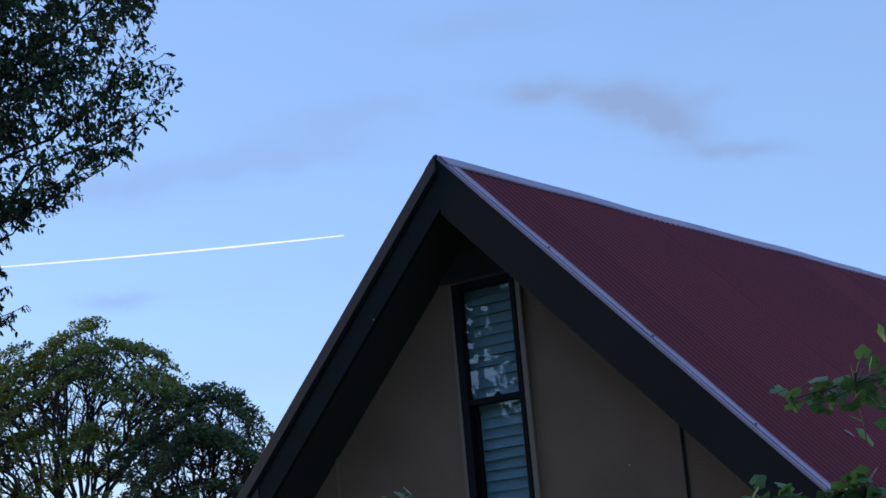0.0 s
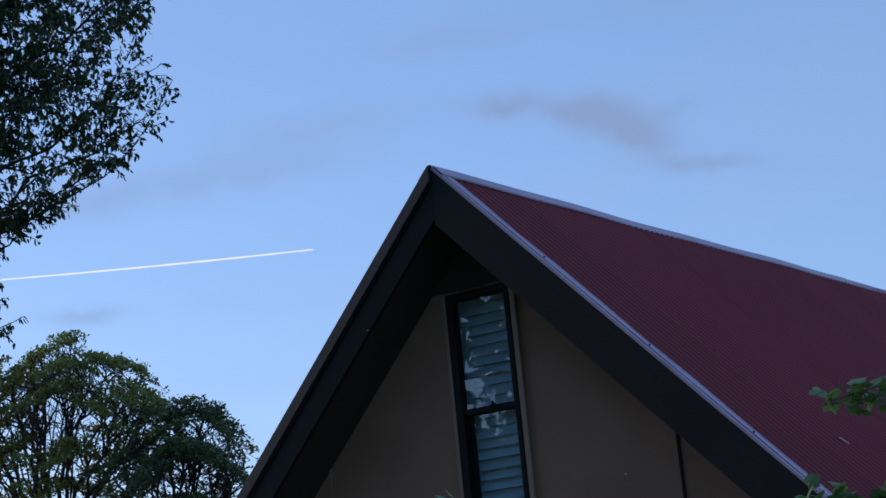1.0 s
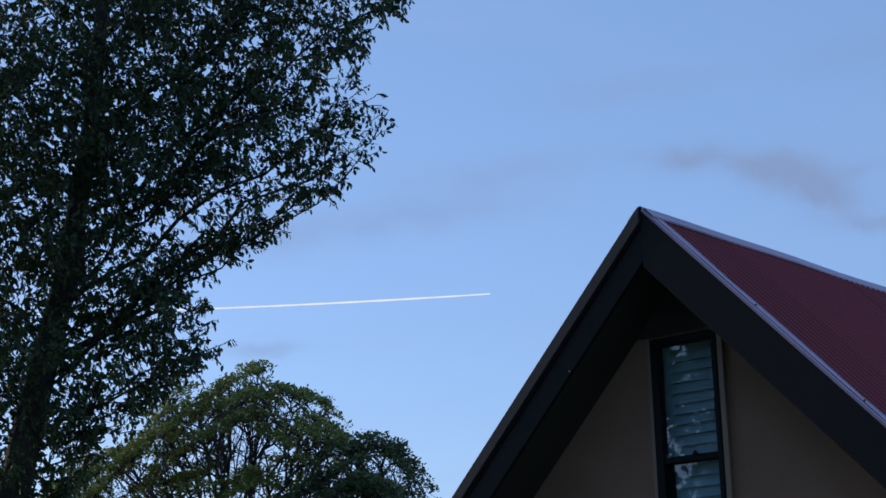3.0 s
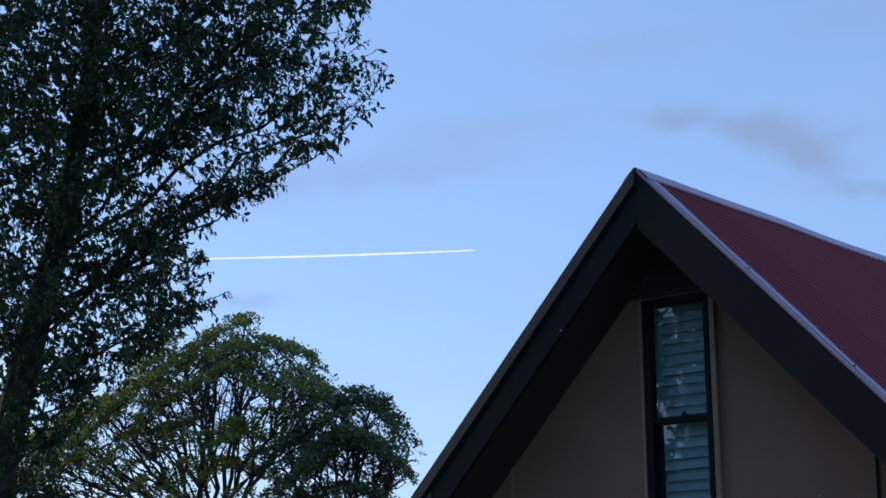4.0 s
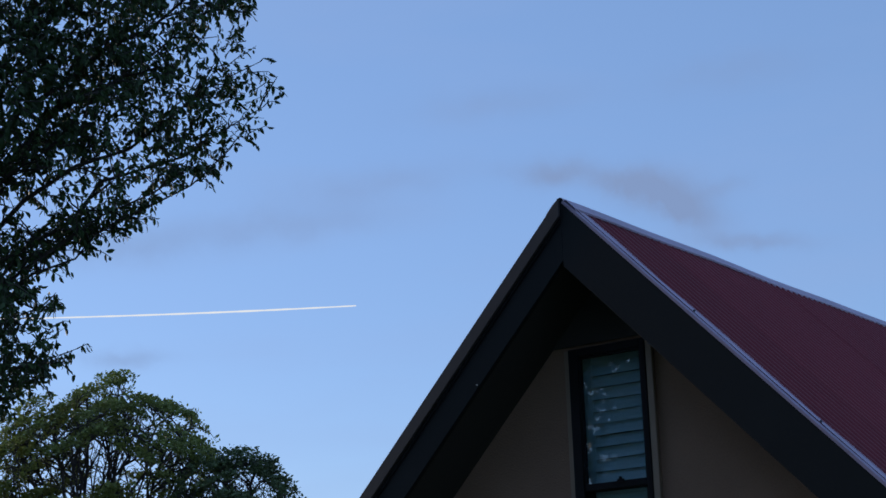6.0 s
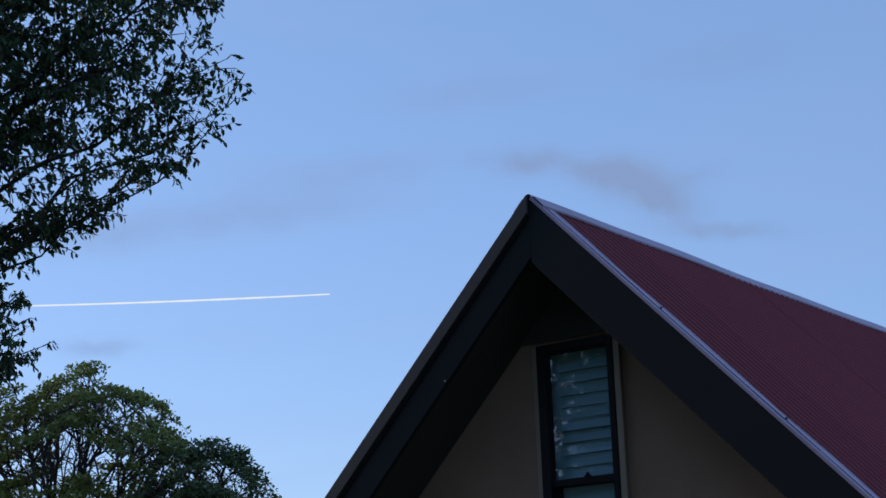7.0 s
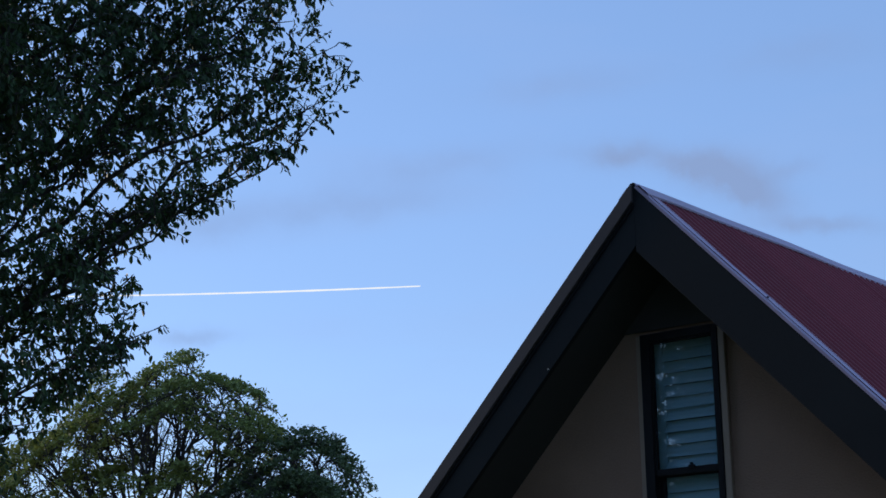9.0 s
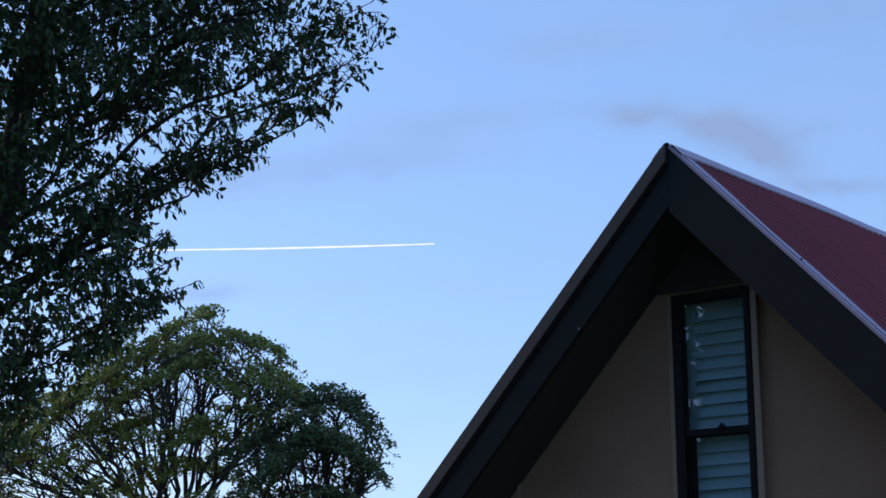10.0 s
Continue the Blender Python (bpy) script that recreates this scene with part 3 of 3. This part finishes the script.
def near_tree():
    rng = np.random.default_rng(21)
    tree = new("fig_tree")
    tagged(tree, "leafy dark green fig tree standing beside the cottage", "tree")
    wood, twigs = Tubes(8), Tubes(4)

    def at(u, v, z):
        return from_plan(FIG_AT, u, v, z)

    trunk = [at(-1.98, 0.1, -0.06), at(-1.92, 0.08, 1.0), at(-1.78, 0.1, 2.2), at(-1.62, 0.06, 3.0), at(-1.46, 0.1, 3.8), at(-1.36, 0.06, 4.6), at(-1.30, 0.1, 5.7)]
    wood.add(trunk, 0.125, 0.03)
    # reach of the crown to the open side, by height
    rim_z = [1.9, 2.3, 2.6, 2.85, 3.08, 3.2, 3.32, 3.42, 3.55, 3.74, 3.82, 3.92, 4.16, 4.35, 4.49, 4.7, 4.88, 5.0, 5.15, 5.35, 5.8]
    rim_u = [-1.42, -1.32, -1.40, -1.24, -0.96, -0.78, -0.64, -0.68, -0.74, -0.80, -0.62, -0.40, -0.13, 0.05, 0.22, 0.20, 0.10, 0.14, 0.30, 0.38, 0.22]

    def rim(z):
        return float(np.interp(z, rim_z, rim_u))

    def gap(u, z):
        """Open sky between the upper boughs and the limb below them."""
        return ((u + 0.74) / 0.40) ** 2 + ((z - 4.07 - 0.26 * (u + 0.74)) / 0.075) ** 2 < 1

    pos, way, size = [], [], []

    def spray(a, b, count, small=1.0, start=0.12):
        """A twig with alternate drooping leaves."""
        if gap((b - FIG_AT).dot(ACROSS), b.z) and rng.random() < 0.8:
            return
        tw = curve_between(a, b, rng, 3, 0.012, 0.05)
        twigs.add(tw, 0.0030, 0.0010)
        along_twig = (tw[-1] - tw[0]).normalized()
        for j in range(count):
            f = start + (1 - start) * (j + 0.6 * rng.random()) / count
            pos.append(on_line(tw, min(f, 1)) + Vector(rng.normal(size=3)) * 0.006)
            way.append(Vector(rng.normal(size=3)) * 0.55 + along_twig * 0.45 + Vector((0, 0, -0.9)))
            size.append(small * (0.024 + 0.021 * rng.random()))

    # limbs: across, height, away of each end
    upper = [(0.17, 4.46, 0.0), (0.02, 4.30, 0.15), (-0.16, 4.12, -0.1), (-0.42, 3.96, 0.0), (0.16, 4.72, 0.1), (0.06, 4.95, -0.15), (0.34, 5.34, 0.0), (0.0, 5.55, 0.2),
             (-0.35, 5.30, -0.2), (-0.30, 4.72, 0.3), (-0.62, 4.32, -0.2), (-0.70, 4.90, 0.1), (-0.95, 5.45, 0.2), (-1.75, 5.40, 0.1), (-2.20, 4.70, 0.0)]
    lower = [(-0.64, 3.33, 0.0), (-0.78, 3.56, 0.15), (-0.86, 3.22, -0.15), (-1.02, 3.08, 0.1), (-0.98, 3.66, -0.1), (-1.24, 2.88, 0.05), (-1.38, 2.62, -0.1), (-1.34, 2.32, 0.1), (-1.42, 1.98, 0.0),
             (-2.35, 3.90, 0.1), (-2.30, 3.10, -0.1), (-2.25, 2.40, 0.1)]
    limbs = []
    for (u, z, v), rise in [(e, 0.62) for e in upper] + [(e, 0.42) for e in lower]:
        reach = abs(u + 1.5)
        start_z = max(1.5, min(4.9, z - rise * reach - 0.15))
        k = max(i for i in range(len(trunk) - 1) if trunk[i].z <= start_z)
        start = trunk[k].lerp(trunk[k + 1], (start_z - trunk[k].z) / (trunk[k + 1].z - trunk[k].z))
        limb = curve_between(start, at(u, v, z), rng, 8, 0.02 * reach, 0.016)
        wood.add(limb, 0.006 + 0.006 * reach, 0.0018)
        limbs.append(limb)
        ahead = (limb[-1] - limb[0]).normalized()
        # side branches, longer towards the trunk, each with its own sprays
        for _ in range(int(9 + 15 * reach)):
            f = 0.30 + 0.70 * rng.random()
            a = on_line(limb, f)
            out = (ahead * 0.75 + Vector(rng.normal(size=3)) * 0.55 + Vector((0, 0, 0.12))).normalized()
            b = a + out * (0.10 + 0.16 * rng.random()) * (1.45 - 0.75 * f)
            if (b - FIG_AT).dot(ACROSS) > rim(b.z) + 0.03:
                continue
            wood.add(curve_between(a, b, rng, 3, 0.0, 0.04), 0.0045, 0.0016)
            for _ in range(3):
                c = a.lerp(b, 0.35 + 0.65 * rng.random())
                d = c + (out * 0.6 + Vector(rng.normal(size=3)) * 0.6 + Vector((0, 0, -0.15))).normalized() * (0.05 + 0.08 * rng.random())
                spray(c, d, 5 + int(4 * rng.random()))
        # drooping sprays along the outer third and a thin tip
        for _ in range(9):
            c = on_line(limb, 0.68 + 0.32 * rng.random())
            d = c + (Vector(rng.normal(size=3)) * 0.6 + ahead * 0.35 + Vector((0, 0, -0.35))).normalized() * (0.05 + 0.05 * rng.random())
            spray(c, d, 4 + int(3 * rng.random()))
        tip = limb[-1] + ((limb[-1] - limb[-2]).normalized() + Vector((0, 0, -0.25))) * 0.07
        spray(limb[-1], tip, 6, 1.1, 0.3)
    # crown: clumps of leafy twigs filling the crown, thinner towards its open edge
    made = 0
    while made < 4600:
        z = rng.uniform(1.9, 5.8)
        u = rng.uniform(-2.25, 0.4)
        v = float(np.clip(rng.normal(), -1.8, 1.8)) * 0.33
        inside = rim(z) - u
        if inside < 0.02:
            continue
        soft = 0.58 if 3.72 < z < 4.75 else 0.14
        keep = min(1.0, 0.22 + inside / soft)
        # gaps where the sky shows between the boughs
        keep *= 0.12 if gap(u, z) else 1
        wave = math.sin(7.3 * u + 2.1 * z) * math.sin(6.1 * z - 1.7 * u + 4 * v) + 0.6 * math.sin(17 * u + 5 * v) * math.sin(15 * z)
        keep *= 0.36 + 0.44 * wave + 0.75 * min(1.0, max(0.0, (inside - 0.45) * 1.1))
        if z > 5.0 and u < -1.2:
            keep *= 0.45
        if rng.random() > keep:
            continue
        made += 1
        c = at(u, v, z)
        out = (ACROSS * 0.55 + Vector(rng.normal(size=3)) * 0.75 + Vector((0, 0, -0.1))).normalized()
        d = c + out * (0.06 + 0.07 * rng.random())
        if (d - FIG_AT).dot(ACROSS) > rim(d.z) + 0.035:
            d = c + Vector((0, 0, -0.07))
        spray(c - out * 0.05, d, 9 + int(6 * rng.random()))
    # dark inner foliage round the trunk
    for _ in range(3600):
        c = on_line(trunk[2:], rng.random())
        pos.append(c + Vector(np.clip(rng.normal(size=3), -1.7, 1.7)) * 0.20 + AWAY * 0.12)
        way.append(Vector(rng.normal(size=3)) * 0.8 + Vector((0, 0, -0.6)))
        size.append(0.034 + 0.020 * rng.random())
    mesh_object("trunk", wood.v, wood.f, M_BARK, tree, "slender grey-brown trunk and limbs", True)
    tagged(mesh_object("twig_network", twigs.v, twigs.f, M_BARK, tree, "thin dark twigs"), kind="stuff")
    size = np.array(size)
    leaves("crown", pos, way, size, size * (0.21 + 0.09 * rng.random(len(size))), M_LEAF_NEAR, tree, rng, "drooping small dark glossy leaves")


near_tree()


def rosettes(centres, rng, per, length, spread):
    """Tufts of leaves at twig ends, opening upwards."""
    pos, way, size = [], [], []
    for c in centres:
        for _ in range(per):
            d = Vector(rng.normal(size=3))
            d.z = abs(d.z) * 0.8 - 0.2
            pos.append(Vector(c) + Vector(rng.normal(size=3)) * spread)
            way.append(d)
            size.append(length * (0.7 + 0.6 * rng.random()))
    return pos, way, np.array(size)


def layered_tree(tree, seed, fork, dome_u, dome_z, deep, front, layers, mains, mat, crown_label, trunk_label, girth, floor_z):
    """A spreading tree: trunks fanning from a fork to a domed crown of flat foliage layers.
    layers: drop below the dome, chance that a foliage pad stands there, tufts in a pad."""
    rng = np.random.default_rng(seed)
    wood, twigs, tufts = Tubes(7), Tubes(4), []

    def at(u, v, z):
        return from_plan(FAR_AT, u, v, z)

    def dome(u, v):
        return float(np.interp(u, dome_u, dome_z)) - 0.55 * ((v - front) / deep) ** 2 + 0.055 * math.sin(5.3 * u + 1.2 * v + 1.0) + 0.035 * math.sin(11.0 * u + 3.0 * v)

    base = at(fork[0], fork[1], -0.1)
    head = at(*fork)
    wood.add([base, base.lerp(head, 0.4) + ACROSS * 0.06, base.lerp(head, 0.75) - ACROSS * 0.04, head], girth, girth * 0.62)
    u0, u1 = dome_u[0], dome_u[-1]
    boughs = []
    for k in range(mains):
        u = u0 + (u1 - u0) * (k + 0.2 + 0.6 * rng.random()) / mains
        v = front + rng.uniform(-0.7, 0.7) * deep
        end = at(u, v, dome(u, v) - 0.30)
        a = head + Vector((0, 0, -0.55 * rng.random()))
        bough = curve_between(a, end, rng, 9, 0.05, 0.016)
        wood.add(bough, girth * (0.17 + 0.10 * rng.random()), 0.012)
        boughs.append(bough)
        # forks rising steeply off each bough
        for _ in range(7):
            f = 0.25 + 0.6 * rng.random()
            p = on_line(bough, f)
            uu = u + rng.normal() * 0.42
            uu = min(max(uu, u0 + 0.1), u1 - 0.1)
            vv = v + rng.normal() * 0.3
            q = at(uu, vv, dome(uu, vv) - 0.12 - 0.5 * rng.random())
            if q.z > p.z + 0.15:
                limb = curve_between(p, q, rng, 6, 0.03, 0.018)
                wood.add(limb, 0.017, 0.005)
                for _ in range(8):
                    s = on_line(limb, 0.3 + 0.7 * rng.random())
                    e = s + Vector((rng.normal() * 0.20, rng.normal() * 0.20, 0.10 + abs(rng.normal()) * 0.22))
                    eu, ev = (e - FAR_AT).dot(ACROSS), (e - FAR_AT).dot(AWAY)
                    if e.z > dome(eu, ev) - 0.04 or not u0 < eu < u1 - 0.05:
                        continue
                    twigs.add(curve_between(s, e, rng, 3, 0.0, 0.05), 0.007, 0.0025)
                    if rng.random() < 0.35:
                        tufts.append(e)
    # foliage pads
    step = 0.36
    for drop, chance, dens in layers:
        u = u0
        while u <= u1:
            v = front - deep
            while v <= front + deep:
                cu, cv = u + rng.normal() * 0.12, v + rng.normal() * 0.14
                half = 0.18 + 0.20 * rng.random()
                cz = dome(cu, cv) - drop + rng.normal() * 0.045
                if u0 - 0.1 < cu < u1 + 0.02 and cz > floor_z and rng.random() < chance:
                    centre = at(cu, cv, cz - 0.10)
                    bough = min(boughs, key=lambda m: min((p - centre).length + (1.5 if p.z > cz - 0.2 else 0) for p in m))
                    p = min(bough, key=lambda q: (q - centre).length + (1.5 if q.z > cz - 0.2 else 0))
                    limb = curve_between(p, centre, rng, 5, 0.02, 0.02)
                    wood.add(limb, 0.015, 0.005)
                    lean = (dome(cu + 0.2, cv) - dome(cu - 0.2, cv)) / 0.4
                    for k in range(int(dens * half * half * 9)):
                        a, q = 6.283 * rng.random(), math.sqrt(rng.random())
                        edge = half * (1 + 0.25 * math.sin(3 * a + cu * 5) + 0.15 * math.sin(7 * a + cv * 9))
                        du, dv = math.cos(a) * q * edge, math.sin(a) * q * edge * 0.9
                        b = at(cu + du, cv + dv, cz + max(-0.9, min(0.9, lean)) * du - 0.07 * q * q + rng.normal() * 0.020)
                        tufts.append(b)
                        if k % 5 == 0:
                            twigs.add(curve_between(on_line(limb, 0.5 + 0.5 * rng.random()), b, rng, 3, 0.02, 0.06), 0.006, 0.0025)
                v += step
            u += step
    mesh_object("trunk", wood.v, wood.f, M_BARK_FAR, tree, trunk_label, True)
    tagged(mesh_object("twig_network", twigs.v, twigs.f, M_BARK_FAR, tree, "fine bare twigs"), kind="stuff")
    pos, way, size = rosettes(tufts, rng, 7, 0.052, 0.026)
    leaves("crown", pos, way, size, size * 0.30, mat, tree, rng, crown_label, 0.9)


def far_tree_umbrella():
    tree = new("umbrella_tree")
    tagged(tree, "tall umbrella-crowned tree with open branches behind the cottage", "tree")
    layered_tree(tree, 8, (-1.30, 0.0, 3.15), [-4.2, -3.4, -2.9, -2.4, -1.9, -1.5, -0.95, -0.45, -0.06, 0.14, 0.30], [4.35, 4.85, 5.20, 5.58, 5.86, 6.09, 6.24, 6.08, 5.90, 5.66, 5.38],
                 0.95, 0.0, [(0.03, 0.86, 46), (0.27, 0.50, 40), (0.50, 0.30, 40), (0.80, 0.20, 44), (1.15, 0.24, 44), (1.5, 0.26, 44), (1.9, 0.30, 44)], 16,
                 M_LEAF_FAR, "yellow-green leaf tufts in layered crown", "forked grey-brown trunk with fanning limbs", 0.20, 3.2)


far_tree_umbrella()


def far_tree_dark():
    tree = new("dark_tree")
    tagged(tree, "dense dark green round-crowned tree behind the cottage", "tree")
    layered_tree(tree, 14, (0.55, -0.9, 2.9), [-0.55, -0.25, 0.10, 0.45, 0.80, 1.10, 1.30, 1.44, 1.50], [4.26, 4.62, 4.93, 5.14, 5.18, 5.03, 4.74, 4.43, 4.00],
                 0.60, -0.9, [(0.05, 0.92, 48), (0.28, 0.72, 46), (0.52, 0.55, 44), (0.78, 0.45, 44), (1.05, 0.40, 44), (1.3, 0.38, 44), (1.6, 0.4, 44)], 9,
                 M_LEAF_DARK, "dense dark green leaf tufts", "short dark trunk with spreading limbs", 0.13, 3.0)


far_tree_dark()


def garden_tree(x, y, height, radius, seed, clump=420):
    rng = np.random.default_rng(seed)
    tree = new("garden_tree")
    tagged(tree, "big dark leafy garden tree across the lawn", "tree", "trees round the lawn")
    wood = Tubes(7)
    base, top = Vector((x, y, -0.1)), Vector((x, y, height * 0.55))
    wood.add(curve_between(base, top, rng, 5, 0, 0.015), 0.24, 0.12)
    pos, way, size = [], [], []
    for k in range(16):
        a, e = rng.uniform(0, 6.283), rng.uniform(-0.5, 1.2)
        c = Vector((x, y, height * 0.58)) + Vector((math.cos(a) * math.cos(e) * radius, math.sin(a) * math.cos(e) * radius, math.sin(e) * height * 0.42)) * rng.uniform(0.5, 0.85)
        wood.add(curve_between(top - Vector((0, 0, rng.random() * 1.5)), c, rng, 4, 0.1, 0.04), 0.07, 0.02)
        for _ in range(clump):
            d = Vector(rng.normal(size=3)).normalized() * radius * 0.42 * (0.3 + 0.75 * rng.random())
            pos.append(c + d)
            way.append(Vector(rng.normal(size=3)) + Vector((0, 0, -0.5)))
            size.append(0.20 + 0.14 * rng.random())
    mesh_object("trunk", wood.v, wood.f, M_BARK_FAR, tree, "brown trunk with limbs", True)
    size = np.array(size)
    leaves("crown", pos, way, size, size * 0.32, M_LEAF_DARK, tree, rng, "dense dark foliage")


for spot in ((-7.6, -9.2, 8.6, 2.9, 92, 190), (-9.8, -13.6, 5.0, 2.6, 90, 420), (-4.0, -13.0, 7.5, 3.2, 96, 420), (0.8, -15.0, 10.0, 3.6, 100, 420),
             (5.6, -15.5, 11.0, 3.8, 105, 420), (10.5, -13.5, 10.0, 3.6, 110, 420), (13.8, -8.5, 9.0, 3.2, 113, 420)):
    garden_tree(*spot)


# ---------------------------------------------------------------- garden shrubs in front
def lobed_leaf(bm, m, size):
    """A broad five-lobed leaf with a folded midrib."""
    tips = []
    for k, (ang, rad) in enumerate([(-160, 0.40), (-125, 0.68), (-98, 0.66), (-68, 0.90), (-38, 0.76), (-14, 0.92), (0, 1.0), (14, 0.92), (38, 0.76), (68, 0.90), (98, 0.66), (125, 0.68), (160, 0.40)]):
        a = radians(ang)
        tips.append(bm.verts.new(m @ Vector((math.sin(a) * rad * size, math.cos(a) * rad * size, -0.12 * size * rad * rad))))
    hub = bm.verts.new(m @ Vector((0, 0, 0.03 * size)))
    for a, b in zip(tips, tips[1:]):
        bm.faces.new((hub, a, b))


def shrub(name, root, sprays, label, seed, bend=(0, 0, 0.12)):
    rng = np.random.default_rng(seed)
    ob = new(name)
    tagged(ob, label, "shrub")
    stems = Tubes(6)
    bm = bmesh.new()
    for (x, y, z), reach, count, size in sprays:
        end = Vector((x, y, z))
        mid = Vector(root).lerp(end, 0.7) + Vector(bend)
        stems.add([root, Vector(root).lerp(mid, 0.5), mid, end], 0.012, 0.003)
        for _ in range(count):
            p = end + Vector(rng.normal(size=3)) * reach
            stems.add([end.lerp(p, -0.4), end.lerp(p, 0.5) + Vector((0, 0, 0.012)), p], 0.0018, 0.0012)
            turn = Euler((rng.normal() * 0.45 + 0.55, rng.normal() * 0.45 + 0.35, rng.uniform(0, 6.3))).to_matrix().to_4x4()
            lobed_leaf(bm, Matrix.Translation(p) @ turn, size * (0.7 + 0.5 * rng.random()))
    mesh_object("woody_base", stems.v, stems.f, M_STEM, ob, "thin green-brown stems")
    crown = part("foliage", bm, M_LEAF_VINE, ob, "fresh green lobed leaves")
    tagged(crown, kind="stuff")


shrub("garden_shrub", (5.45, -3.90, -0.03), [((4.425, -4.605, 1.962), 0.030, 14, 0.028), ((4.375, -4.64, 1.950), 0.022, 6, 0.026), ((4.49, -4.565, 1.966), 0.040, 18, 0.030), ((4.56, -4.50, 1.972), 0.048, 22, 0.032)],
      "leafy green shrub with lobed leaves in the garden", 31, (0.25, 0.2, 0.75))
shrub("low_shrub", (4.80, -5.10, -0.03), [((4.565, -5.235, 1.692), 0.016, 24, 0.022), ((4.62, -5.207, 1.694), 0.016, 24, 0.023), ((4.69, -5.172, 1.690), 0.016, 24, 0.023), ((4.735, -5.152, 1.694), 0.020, 22, 0.024)],
      "low leafy green shrub with lobed leaves", 32, (0.02, 0.02, -0.05))
shrub("low_shrub", (3.66, -5.10, -0.03), [((3.68, -5.13, 1.805), 0.020, 7, 0.024), ((3.60, -5.08, 1.800), 0.022, 6, 0.024)],
      "small leafy green shrub top in the garden", 33, (0.0, 0.0, -0.1))


# ---------------------------------------------------------------- vapour trail
def vapour_trail():
    far, n, verts, faces = 900.0, 60, [], []
    for k in range(n + 1):
        t = k / n
        az, el = 40.3 + 21.2 * t, 13.60 - 0.70 * t - 0.25 * t * t
        half = radians((0.020 + 0.012 * min(1, t * 6)) * (1 - 0.75 * max(0, t - 0.15))) * far
        c = direction(az, el) * far
        side = Vector((math.cos(radians(az)), math.sin(radians(az)), 0))
        up = side.cross(direction(az, el))
        ahead = direction(az, el)
        wob = 1 + 0.15 * math.sin(k * 1.9)
        for s in range(6):
            a = 2 * math.pi * s / 6
            verts.append(c + (up * math.cos(a) + ahead * math.sin(a)) * half * wob)
    for k in range(n):
        for s in range(6):
            a, b = 6 * k + s, 6 * k + (s + 1) % 6
            faces.append((a, b, b + 6, a + 6))
    ob = mesh_object("vapour_trail", verts, faces, M_TRAIL, smooth=True)
    tagged(ob, "thin white vapour trail high across the evening sky", "vapour trail", kind="structure")


vapour_trail()
